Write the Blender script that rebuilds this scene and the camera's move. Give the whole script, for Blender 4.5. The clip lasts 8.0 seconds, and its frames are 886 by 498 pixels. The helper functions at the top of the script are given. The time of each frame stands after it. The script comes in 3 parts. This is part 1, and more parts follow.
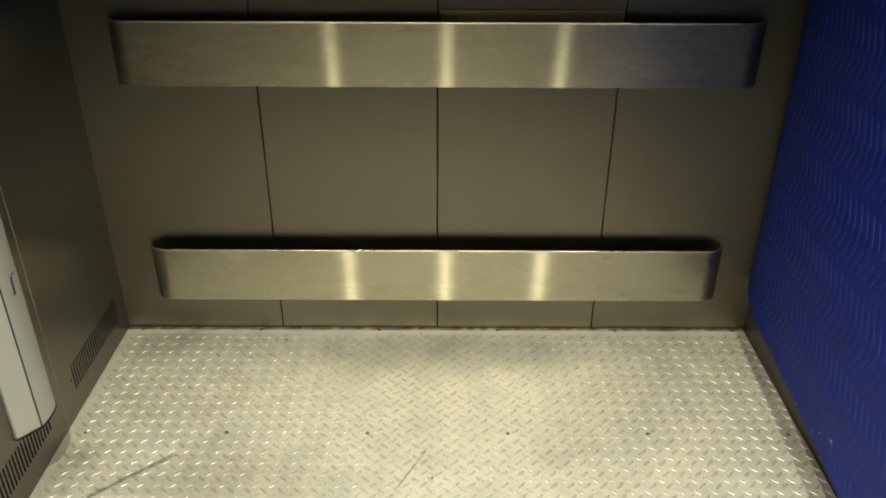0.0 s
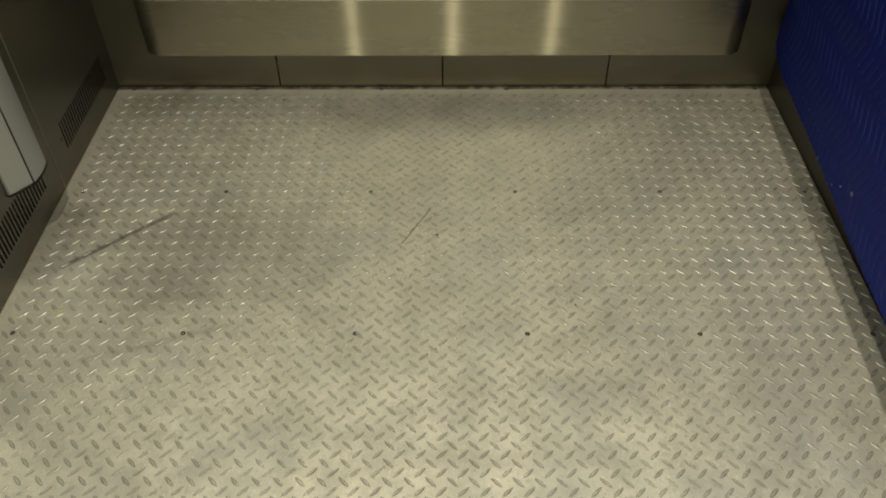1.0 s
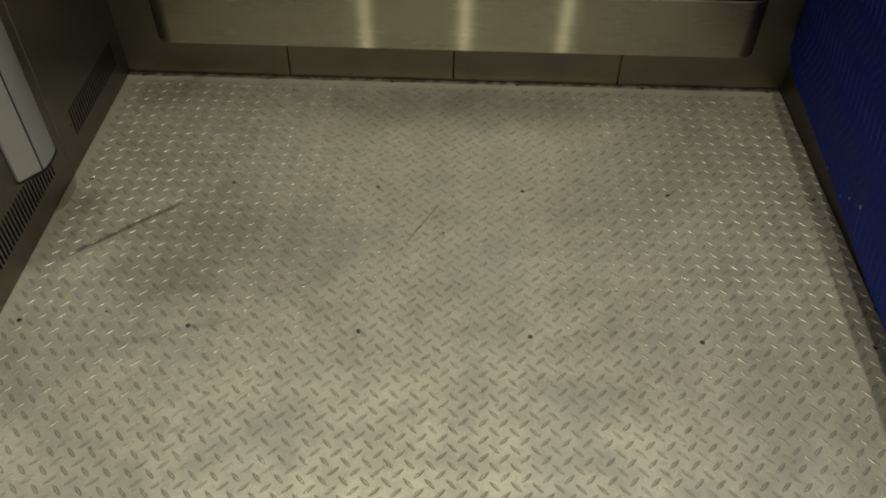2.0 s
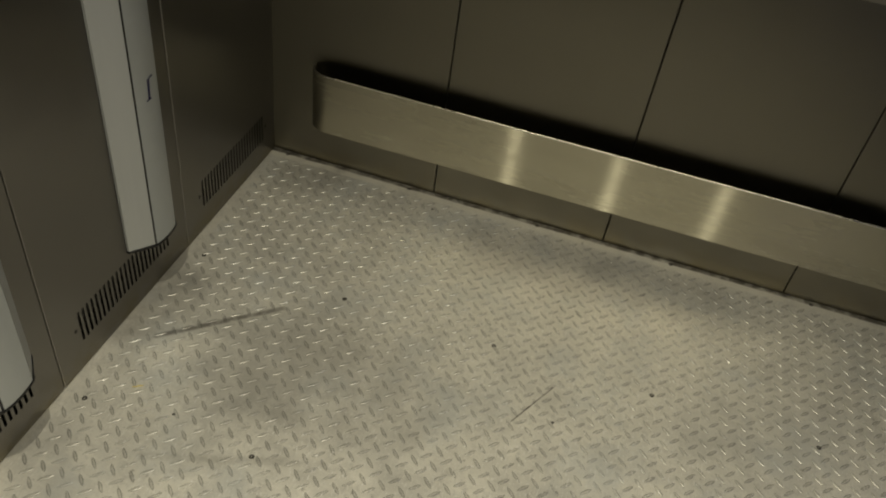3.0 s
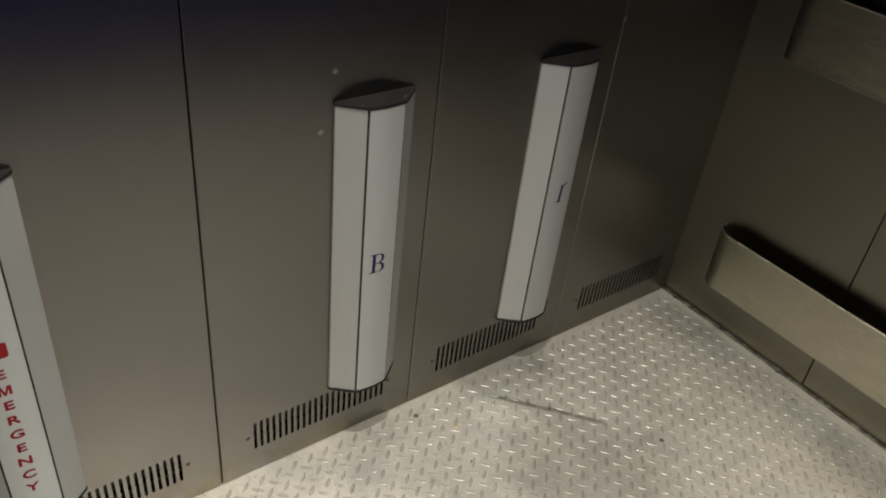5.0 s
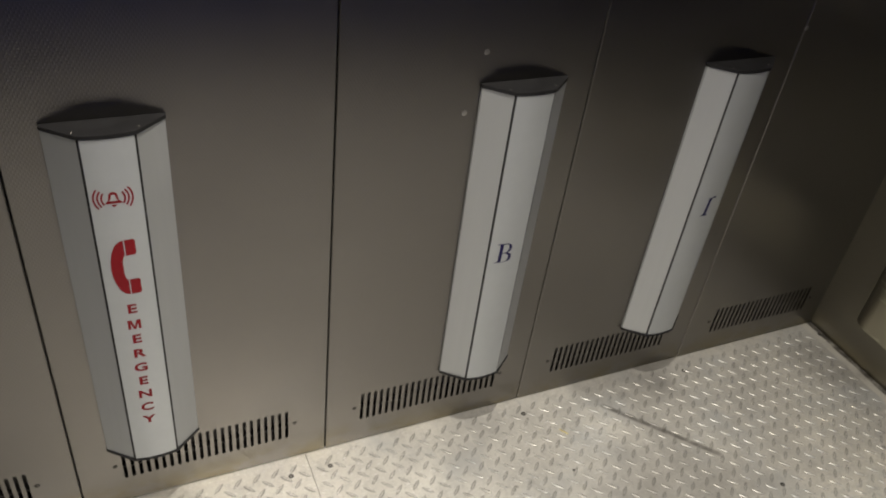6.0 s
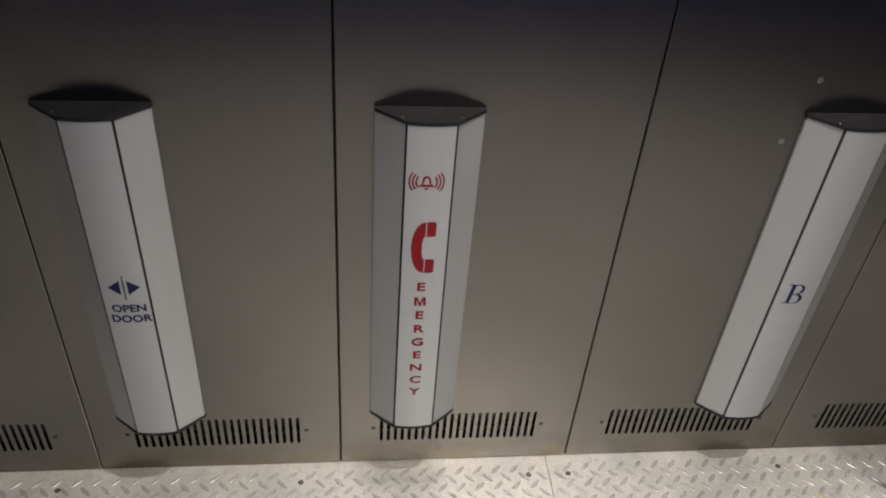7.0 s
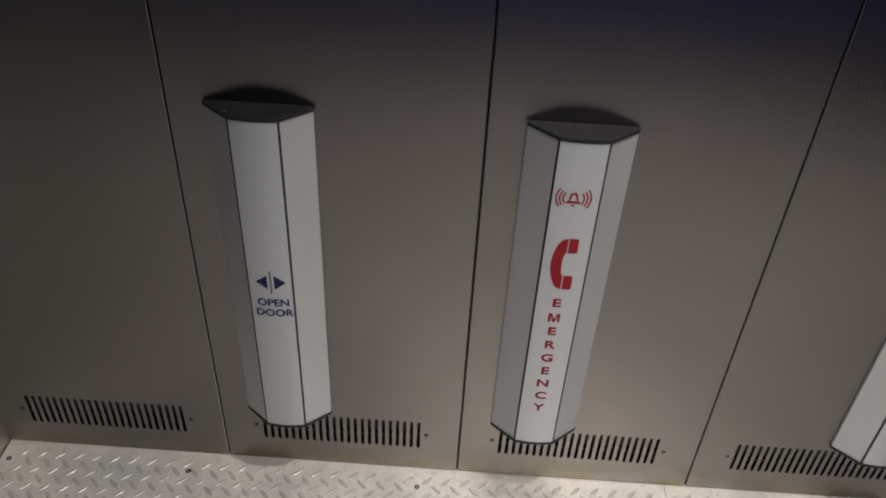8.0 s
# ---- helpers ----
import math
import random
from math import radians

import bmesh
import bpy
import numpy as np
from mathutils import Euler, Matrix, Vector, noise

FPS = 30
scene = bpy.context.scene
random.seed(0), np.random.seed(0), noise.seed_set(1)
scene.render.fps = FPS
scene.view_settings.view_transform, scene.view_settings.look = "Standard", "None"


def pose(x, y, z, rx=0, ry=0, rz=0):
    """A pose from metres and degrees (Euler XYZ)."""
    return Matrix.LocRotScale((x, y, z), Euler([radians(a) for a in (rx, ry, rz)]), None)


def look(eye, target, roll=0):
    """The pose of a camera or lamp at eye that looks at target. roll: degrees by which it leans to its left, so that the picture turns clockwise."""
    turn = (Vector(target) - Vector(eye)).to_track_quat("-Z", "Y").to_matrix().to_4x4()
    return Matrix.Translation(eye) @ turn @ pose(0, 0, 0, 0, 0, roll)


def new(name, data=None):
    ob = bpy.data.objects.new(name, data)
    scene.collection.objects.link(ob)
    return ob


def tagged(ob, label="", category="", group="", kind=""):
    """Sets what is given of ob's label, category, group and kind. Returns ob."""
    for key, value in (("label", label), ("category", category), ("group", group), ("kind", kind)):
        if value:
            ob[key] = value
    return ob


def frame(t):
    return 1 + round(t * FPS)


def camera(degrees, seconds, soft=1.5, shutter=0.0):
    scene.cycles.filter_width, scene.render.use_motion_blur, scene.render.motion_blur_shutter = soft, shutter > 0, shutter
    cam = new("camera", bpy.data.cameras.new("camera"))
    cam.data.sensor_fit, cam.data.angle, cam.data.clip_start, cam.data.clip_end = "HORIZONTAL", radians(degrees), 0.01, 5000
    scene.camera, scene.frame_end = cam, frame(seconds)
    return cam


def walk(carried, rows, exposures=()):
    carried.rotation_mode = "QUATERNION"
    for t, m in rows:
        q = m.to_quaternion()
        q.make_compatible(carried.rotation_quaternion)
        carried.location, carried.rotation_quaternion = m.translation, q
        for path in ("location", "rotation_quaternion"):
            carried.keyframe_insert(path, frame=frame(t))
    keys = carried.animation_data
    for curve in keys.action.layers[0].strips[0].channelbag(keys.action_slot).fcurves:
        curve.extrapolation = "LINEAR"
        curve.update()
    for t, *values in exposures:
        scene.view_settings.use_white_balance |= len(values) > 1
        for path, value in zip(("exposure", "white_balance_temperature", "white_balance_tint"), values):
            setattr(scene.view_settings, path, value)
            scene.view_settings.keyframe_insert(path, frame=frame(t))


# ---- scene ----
cam = camera(57.1, 8.0, soft=2.0)
PATH = [
    (0, (1.011, -2.186, 1.52), (1.016, -0.441, 0.542), 0.3),
    (0.2, (1.017, -2.16, 1.525), (1.017, -0.489, 0.425), 0.0),
    (0.5, (1.036, -2.152, 1.46), (1.016, -0.568, 0.238), -0.5),
    (0.8, (1.014, -2.141, 1.446), (1.008, -0.661, 0.101), -0.1),
    (1, (1.025, -2.147, 1.394), (1.006, -0.714, -0.002), -0.5),
    (1.2, (1.02, -2.148, 1.368), (1.005, -0.779, -0.091), -0.4),
    (2.3, (1.025, -2.063, 1.451), (0.954, -0.633, 0.054), 2.4),
    (2.5, (1.006, -2.002, 1.454), (0.882, -0.539, 0.096), 4.5),
    (2.7, (0.946, -1.934, 1.451), (0.783, -0.438, 0.133), 8.2),
    (3, (0.918, -1.824, 1.439), (0.624, -0.351, 0.118), 9.1),
    (3.2, (0.913, -1.772, 1.44), (0.47, -0.346, 0.11), 8.3),
    (3.5, (0.945, -1.702, 1.444), (0.142, -0.442, 0.114), 7.3),
    (3.7, (0.959, -1.684, 1.447), (0.03, -0.522, 0.111), 7.6),
    (4, (0.994, -1.706, 1.462), (-0.058, -0.622, 0.151), 7.2),
    (4.2, (1.015, -1.738, 1.475), (-0.08, -0.664, 0.19), 7.8),
    (5.3, (1.17, -1.889, 1.51), (-0.129, -0.86, 0.391), 6.9),
    (5.5, (1.163, -1.887, 1.506), (-0.157, -0.876, 0.394), 7.7),
    (5.8, (1.143, -1.852, 1.492), (-0.237, -0.993, 0.326), 8.1),
    (6, (1.135, -1.844, 1.481), (-0.279, -1.091, 0.283), 7.8),
    (6.3, (1.122, -1.851, 1.473), (-0.346, -1.254, 0.253), 7.0),
    (6.5, (1.121, -1.87, 1.473), (-0.382, -1.379, 0.249), 6.7),
    (7, (1.108, -1.938, 1.479), (-0.445, -1.72, 0.238), 4.8),
    (7.5, (1.114, -1.992, 1.479), (-0.458, -1.999, 0.243), 2.0),
    (8, (1.112, -2.006, 1.479), (-0.465, -2.032, 0.25), 3.2),
]
EXPOSURES = [
    (0.0, 0.96, 7500, -2), (0.5, 0.35, 7500, -2), (1.0, -0.26, 7480, -1), (2.3, -0.70, 7300, 1), (3.0, -0.29, 7150, 3), (3.5, -0.04, 6980, 6), (4.2, 0.06, 6720, 9),
    (5.5, 0.36, 6480, 12), (6.5, 0.36, 6250, 15), (8.0, 0.41, 6080, 19),
]
walk(cam, [(t, look(eye, target, roll)) for t, eye, target, roll in PATH], EXPOSURES)

# ---- world and lamps ----
CEIL = 2.35
world = bpy.data.worlds.new("world")
scene.world = world
world.use_nodes = True
world.node_tree.nodes["Background"].inputs[0].default_value = (0.02, 0.02, 0.022, 1)
world.node_tree.nodes["Background"].inputs[1].default_value = 0.2

LAMP_Y, LAMP_X = -1.47, (0.415, 1.04, 1.665)
LAMP_WATTS, LAMP_TINT = 85.0, (1.0, 0.93, 0.78)
for lx in LAMP_X:
    spot = bpy.data.lights.new("downlight_beam", "SPOT")
    spot.energy, spot.color = LAMP_WATTS, LAMP_TINT
    spot.spot_size, spot.spot_blend, spot.shadow_soft_size = radians(106), 1.0, 0.03
    ob = new("downlight_beam", spot)
    ob.matrix_world = pose(lx, LAMP_Y, CEIL - 0.03)


# ---- materials ----
def nodes_of(name):
    m = bpy.data.materials.new(name)
    m.use_nodes = True
    nt = m.node_tree
    return m, nt, nt.nodes["Principled BSDF"]


def link(nt, a, b):
    nt.links.new(a, b)


def noise_node(nt, vec, scale, detail=4.0, rough=0.55, stretch=None):
    if stretch:
        mp = nt.nodes.new("ShaderNodeMapping")
        mp.inputs["Scale"].default_value = stretch
        link(nt, vec, mp.inputs["Vector"])
        vec = mp.outputs["Vector"]
    n = nt.nodes.new("ShaderNodeTexNoise")
    n.inputs["Scale"].default_value, n.inputs["Detail"].default_value, n.inputs["Roughness"].default_value = scale, detail, rough
    link(nt, vec, n.inputs["Vector"])
    return n.outputs["Fac"]


def ramp(nt, fac, lo, hi, a=0.0, b=1.0):
    r = nt.nodes.new("ShaderNodeMapRange")
    for i, v in enumerate((lo, hi, a, b)):
        r.inputs[i + 1].default_value = v
    link(nt, fac, r.inputs[0])
    return r.outputs[0]


def calc(nt, op, a, b=None, c=None):
    n = nt.nodes.new("ShaderNodeMath")
    n.operation = op
    for i, v in enumerate((a, b, c)):
        if v is None:
            continue
        if isinstance(v, (int, float)):
            n.inputs[i].default_value = v
        else:
            link(nt, v, n.inputs[i])
    return n.outputs[0]


def blend(nt, fac, a, b):
    n = nt.nodes.new("ShaderNodeMix")
    n.data_type = "RGBA"
    for sock, v in ((n.inputs[0], fac), (n.inputs[6], a), (n.inputs[7], b)):
        if isinstance(v, tuple):
            sock.default_value = (*v, 1)
        elif isinstance(v, (int, float)):
            sock.default_value = v
        else:
            link(nt, v, sock)
    return n.outputs[2]


def bump(nt, bsdf, height, strength, distance):
    b = nt.nodes.new("ShaderNodeBump")
    b.inputs["Strength"].default_value, b.inputs["Distance"].default_value = strength, distance
    link(nt, height, b.inputs["Height"])
    link(nt, b.outputs[0], bsdf.inputs["Normal"])


def place(nt):
    return nt.nodes.new("ShaderNodeNewGeometry").outputs["Position"]


def axes(nt, vec):
    s = nt.nodes.new("ShaderNodeSeparateXYZ")
    link(nt, vec, s.inputs[0])
    return s.outputs


def steel(name, base, rough, brush=(1.0, 1.0, 24.0), aniso=0.0, weave=0.0, along=1, smudge=0.04, stains=0.0, brushed=None):
    """Brushed stainless sheet: fine grain lines, cloudy handling marks, and an embossed linen weave if asked for."""
    m, nt, p = nodes_of(name)
    pos = place(nt)
    cloud = noise_node(nt, pos, 3.2, 5)
    patch = noise_node(nt, pos, 14.0, 4)
    grain = noise_node(nt, pos, 6.0, 1, 0.5, brush)
    dark = tuple(0.93 * v for v in base)
    col = blend(nt, ramp(nt, cloud, 0.3, 0.7), dark, base)
    col = blend(nt, ramp(nt, grain, 0.35, 0.65, 0, 0.06), col, tuple(min(1, 1.08 * v) for v in base))
    if stains:
        a = axes(nt, pos)
        spot = noise_node(nt, pos, 9.0, 6, 0.65, (1, 1, 1.6))
        low = ramp(nt, a[2], 0.0, 0.075, 1, 0)
        mask = calc(nt, "MULTIPLY", ramp(nt, spot, 0.42, 0.58), low)
        col = blend(nt, calc(nt, "MULTIPLY", mask, stains), col, (0.16, 0.14, 0.09))
    link(nt, col, p.inputs["Base Color"])
    p.inputs["Metallic"].default_value = 1.0
    r = calc(nt, "ADD", ramp(nt, patch, 0.3, 0.7, rough - smudge * 0.5, rough + smudge * 0.5), ramp(nt, grain, 0.3, 0.7, -0.004, 0.004))
    link(nt, r, p.inputs["Roughness"])
    if brushed:
        lay = nt.nodes.new("ShaderNodeCombineXYZ")
        lay.inputs[0].default_value, lay.inputs[1].default_value = brushed
        p.inputs["Anisotropic"].default_value = 0.8
        link(nt, lay.outputs[0], p.inputs["Tangent"])
    if aniso:
        t = nt.nodes.new("ShaderNodeTangent")
        t.direction_type, t.axis = "RADIAL", "Z"
        g = nt.nodes.new("ShaderNodeBsdfAnisotropic")
        g.distribution = "GGX"
        scuff = noise_node(nt, pos, 4.0, 5, 0.62, (1.0, 1.0, 5.0))
        link(nt, ramp(nt, scuff, 0.38, 0.62, 0.22, 0.30), g.inputs["Roughness"])
        g.inputs["Anisotropy"].default_value = 0.89
        link(nt, col, g.inputs["Color"])
        link(nt, t.outputs[0], g.inputs["Tangent"])
        mix = nt.nodes.new("ShaderNodeMixShader")
        mix.inputs[0].default_value = aniso
        link(nt, p.outputs[0], mix.inputs[1])
        link(nt, g.outputs[0], mix.inputs[2])
        link(nt, mix.outputs[0], nt.nodes["Material Output"].inputs[0])
    if weave:
        a = axes(nt, pos)
        u = calc(nt, "SINE", calc(nt, "MULTIPLY", a[along], 2 * math.pi / 0.0060))
        v = calc(nt, "SINE", calc(nt, "MULTIPLY", a[2], 2 * math.pi / 0.0098))
        h = calc(nt, "MAXIMUM", calc(nt, "MULTIPLY", u, v), 0.0)
        bump(nt, p, h, weave, 0.0006)
    return m


def satin(name, base, rough, metal=0.0, vary=0.06, scale=30.0, bumpy=0.0, stretch=None):
    m, nt, p = nodes_of(name)
    co = nt.nodes.new("ShaderNodeTexCoord").outputs["Object"]
    fine, wide = noise_node(nt, co, scale, 4, 0.6, stretch), noise_node(nt, co, scale * 0.12, 4)
    mixed = calc(nt, "ADD", calc(nt, "MULTIPLY", fine, 0.5), calc(nt, "MULTIPLY", wide, 0.5))
    link(nt, blend(nt, ramp(nt, mixed, 0.35, 0.65), tuple((1 - vary) * v for v in base), tuple(min(1, (1 + vary) * v) for v in base)), p.inputs["Base Color"])
    link(nt, ramp(nt, wide, 0.3, 0.7, rough - 0.06, rough + 0.06), p.inputs["Roughness"])
    p.inputs["Metallic"].default_value = metal
    if bumpy:
        bump(nt, p, fine, bumpy, 0.001)
    return m


def streak_mask(nt, a, p0, p1, width):
    """1 on the segment from p0 to p1 on the floor, 0 away from it."""
    dx, dy = p1[0] - p0[0], p1[1] - p0[1]
    n2 = dx * dx + dy * dy
    ux, uy = calc(nt, "SUBTRACT", a[0], p0[0]), calc(nt, "SUBTRACT", a[1], p0[1])
    s = calc(nt, "ADD", calc(nt, "MULTIPLY", ux, dx / n2), calc(nt, "MULTIPLY", uy, dy / n2))
    n = nt.nodes.new("ShaderNodeClamp")
    link(nt, s, n.inputs[0])
    s = n.outputs[0]
    ex, ey = calc(nt, "MULTIPLY_ADD", s, -dx, ux), calc(nt, "MULTIPLY_ADD", s, -dy, uy)
    d = calc(nt, "SQRT", calc(nt, "ADD", calc(nt, "MULTIPLY", ex, ex), calc(nt, "MULTIPLY", ey, ey)))
    return ramp(nt, d, width * 0.3, width, 1, 0)


def tread_plate(name, raised, tint_scale=1.0):
    """Worn aluminium tread plate: scuffed pale metal with grey traffic film and two long scrapes."""
    m, nt, p = nodes_of(name)
    pos = place(nt)
    a = axes(nt, pos)
    wide, mid, fine = noise_node(nt, pos, 2.3, 5, 0.6), noise_node(nt, pos, 11.0, 5, 0.6), noise_node(nt, pos, 120.0, 4, 0.65)
    base, film = ((0.76, 0.74, 0.69), (0.55, 0.54, 0.52)) if raised else ((0.83, 0.81, 0.75), (0.62, 0.61, 0.58))
    base, film = tuple(tint_scale * v for v in base), tuple(tint_scale * v for v in film)
    worn = calc(nt, "ADD", calc(nt, "MULTIPLY", wide, 0.6), calc(nt, "MULTIPLY", mid, 0.4))
    col = blend(nt, ramp(nt, worn, 0.36, 0.6), film, base)
    col = blend(nt, ramp(nt, fine, 0.52, 0.74, 0, 0.5), col, tuple(0.85 * v for v in film))
    for stretch in ((1.0, 0.05, 1.0), (0.06, 1.0, 1.0)):
        rub = noise_node(nt, pos, 90.0, 3, 0.6, stretch)
        col = blend(nt, ramp(nt, rub, 0.56, 0.74, 0, 0.35), col, (0.88, 0.86, 0.80))
    mottle = noise_node(nt, pos, 30.0, 6, 0.7)
    col = blend(nt, ramp(nt, mottle, 0.50, 0.68, 0, 0.50), col, tuple(0.82 * v for v in film))
    nick = noise_node(nt, pos, 210.0, 3, 0.6, (1.0, 0.35, 1.0))
    col = blend(nt, calc(nt, "MULTIPLY", ramp(nt, nick, 0.57, 0.67, 0, 0.9), ramp(nt, wide, 0.40, 0.55, 0.25, 1.0)), col, (0.93, 0.92, 0.90))
    bluish = noise_node(nt, pos, 5.0, 5, 0.65)
    col = blend(nt, ramp(nt, bluish, 0.5, 0.68, 0, 0.45), col, (0.55, 0.58, 0.60))
    scr = noise_node(nt, pos, 25.0, 4, 0.7)
    for p0, p1, w, k in (((0.089, -0.778), (0.308, -0.588), 0.010, 0.78), ((0.23, -1.062), (0.52, -0.965), 0.012, 0.22), ((0.904, -0.697), (0.972, -0.569), 0.0022, 0.9)):
        mask = calc(nt, "MULTIPLY", streak_mask(nt, a, p0, p1, w), ramp(nt, scr, 0.3, 0.55, 0.3 * k, k))
        col = blend(nt, mask, col, (0.12, 0.11, 0.10))
    # Grey stain blotches; those at the bars' feet also paint in the bars' floor shadow.
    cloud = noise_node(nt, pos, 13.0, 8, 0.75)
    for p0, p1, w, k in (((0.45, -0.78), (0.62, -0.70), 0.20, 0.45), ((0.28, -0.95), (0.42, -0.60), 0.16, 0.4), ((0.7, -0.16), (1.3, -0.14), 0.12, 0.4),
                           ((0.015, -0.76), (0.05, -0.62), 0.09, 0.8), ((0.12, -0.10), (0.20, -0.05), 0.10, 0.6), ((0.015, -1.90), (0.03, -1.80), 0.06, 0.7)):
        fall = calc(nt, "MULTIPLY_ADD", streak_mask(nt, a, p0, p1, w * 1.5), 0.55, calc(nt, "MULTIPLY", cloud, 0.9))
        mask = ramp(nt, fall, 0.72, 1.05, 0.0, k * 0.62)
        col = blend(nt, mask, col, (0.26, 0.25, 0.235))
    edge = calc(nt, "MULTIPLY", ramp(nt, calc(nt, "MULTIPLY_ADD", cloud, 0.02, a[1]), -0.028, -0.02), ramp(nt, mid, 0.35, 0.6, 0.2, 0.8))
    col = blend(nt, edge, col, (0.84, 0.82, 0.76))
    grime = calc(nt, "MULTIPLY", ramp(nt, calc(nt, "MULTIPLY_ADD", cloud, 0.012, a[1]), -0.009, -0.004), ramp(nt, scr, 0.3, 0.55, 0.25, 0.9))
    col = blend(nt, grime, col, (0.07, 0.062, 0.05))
    spots = noise_node(nt, pos, 46.0, 2, 0.4)
    col = blend(nt, ramp(nt, spots, 0.70, 0.78, 0, 0.55), col, (0.17, 0.16, 0.14))
    link(nt, col, p.inputs["Base Color"])
    p.inputs["Metallic"].default_value = 0.56 if raised else 0.5
    gloss = (0.42, 0.53) if tint_scale < 1.0 else (0.27, 0.36) if raised else (0.33, 0.47)
    link(nt, ramp(nt, mid, 0.3, 0.7, *gloss), p.inputs["Roughness"])
    bump(nt, p, fine, 0.12, 0.001)
    return m


STEEL_LEFT = steel("linen_steel", (0.192, 0.184, 0.173), 0.32, weave=0.20, along=1, brushed=(0.0, 1.0), stains=0.9, brush=(1.0, 1.0, 24.0))
STEEL_BACK = steel("brushed_wall_steel", (0.176, 0.166, 0.137), 0.37, brushed=(1.0, 0.0), stains=0.7, smudge=0.012)
STEEL_RAIL = steel("brushed_rail_steel", (0.43, 0.408, 0.325), 0.34, aniso=0.24, smudge=0.04)
STEEL_FRONT = steel("brushed_door_steel", (0.42, 0.41, 0.385), 0.42)
STEEL_PLAIN = steel("plain_steel", (0.26, 0.25, 0.24), 0.38)
BEAD = satin("lit_edge_steel", (0.66, 0.64, 0.58), 0.30, 1.0, 0.05, 80.0)
STEEL_SIDE = steel("dull_side_steel", (0.13, 0.12, 0.105), 0.45)
BRASS = satin("brass_tone", (0.62, 0.52, 0.28), 0.35, 1.0, 0.1, 200.0)
STEEL_CEIL = satin("ceiling_paint", (0.10, 0.10, 0.10), 0.5)
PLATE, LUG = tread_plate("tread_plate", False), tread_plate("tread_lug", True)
# The plate's colours scaled to 0.60, for lug flanks and skirts.
LUG_FLANK = tread_plate("darker_lug_flanks", False, 0.60)
CAVITY = satin("dark_cavity", (0.012, 0.011, 0.010), 0.7)
BACKING = satin("galvanised_backing", (0.05, 0.047, 0.047), 0.5, 0.6)
WING = satin("satin_aluminium_wing", (0.40, 0.415, 0.425), 0.50, 0.55, 0.03, 60.0, 0.02, (1, 1, 0.05))
BUTTON = satin("pale_grey_enamel", (0.42, 0.443, 0.458), 0.48, 0.45, 0.03, 40.0)
BLACK = satin("black_moulded_plastic", (0.013, 0.013, 0.014), 0.5, 0.0, 0.25, 240.0, 0.25)
BLACK.node_tree.nodes["Principled BSDF"].inputs["Specular IOR Level"].default_value = 0.2
RED = satin("red_print", (0.21, 0.005, 0.010), 0.55, 0.0, 0.08, 60.0)
NAVY = satin("navy_print", (0.009, 0.007, 0.058), 0.55, 0.0, 0.08, 60.0)
for ink in (RED, NAVY):
    ink.node_tree.nodes["Principled BSDF"].inputs["Specular IOR Level"].default_value = 0.2
SCREW = satin("dull_screw_metal", (0.10, 0.096, 0.09), 0.4, 1.0, 0.2, 300.0)
PAD_BLUE = satin("blue_vinyl", (0.0022, 0.012, 0.165), 0.55, 0.0, 0.18, 90.0, 0.2)
PAD_BLUE.node_tree.nodes["Principled BSDF"].inputs["Specular IOR Level"].default_value = 0.18
THREAD = satin("pale_blue_thread", (0.013, 0.029, 0.19), 0.6)
LENS, lens_nt, lens_bsdf = nodes_of("lamp_lens")
lens_bsdf.inputs["Emission Color"].default_value, lens_bsdf.inputs["Emission Strength"].default_value = (1.0, 0.93, 0.78, 1), 4.0


# ---- mesh helpers ----
def part(name, bm, material, parent=None, label="", m=None, sharp=32):
    """Links a bmesh as one mesh object, under a thing or a part if one is given."""
    bmesh.ops.recalc_face_normals(bm, faces=bm.faces)
    me = bpy.data.meshes.new(name)
    bm.to_mesh(me)
    bm.free()
    me.materials.append(material)
    me.polygons.foreach_set("use_smooth", [True] * len(me.polygons))
    me.set_sharp_from_angle(angle=radians(sharp))
    ob = new(name, me)
    if m is not None:
        ob.matrix_basis = m
    if parent:
        ob.parent = parent
    if label:
        ob["label"] = label
    return ob


def shared(name, me, parent, m):
    ob = new(name, me)
    ob.matrix_basis = m
    ob.parent = parent
    return ob


def box(bm, x0, x1, y0, y1, z0, z1):
    v = [bm.verts.new(c) for c in ((x0, y0, z0), (x1, y0, z0), (x1, y1, z0), (x0, y1, z0), (x0, y0, z1), (x1, y0, z1), (x1, y1, z1), (x0, y1, z1))]
    for f in ((0, 3, 2, 1), (4, 5, 6, 7), (0, 1, 5, 4), (1, 2, 6, 5), (2, 3, 7, 6), (3, 0, 4, 7)):
        bm.faces.new([v[i] for i in f])


def prism(bm, outline, lo, hi, put=lambda a, b, h: (a, b, h)):
    """A closed 2D outline carried from lo to hi."""
    low, top = [bm.verts.new(put(a, b, lo)) for a, b in outline], [bm.verts.new(put(a, b, hi)) for a, b in outline]
    n = len(outline)
    for i in range(n):
        bm.faces.new((low[i], low[(i + 1) % n], top[(i + 1) % n], top[i]))
    bm.faces.new(low[::-1])
    bm.faces.new(top)


def bevelled(bm, width, segments=1):
    bmesh.ops.bevel(bm, geom=[e for e in bm.edges if e.is_manifold and e.calc_face_angle(0) > 0.6], offset=width, segments=segments, affect="EDGES", profile=0.5)
    return bm


def arc(cx, cy, r, a0, a1, n):
    return [(cx + r * math.cos(radians(a0 + (a1 - a0) * i / n)), cy + r * math.sin(radians(a0 + (a1 - a0) * i / n))) for i in range(n + 1)]


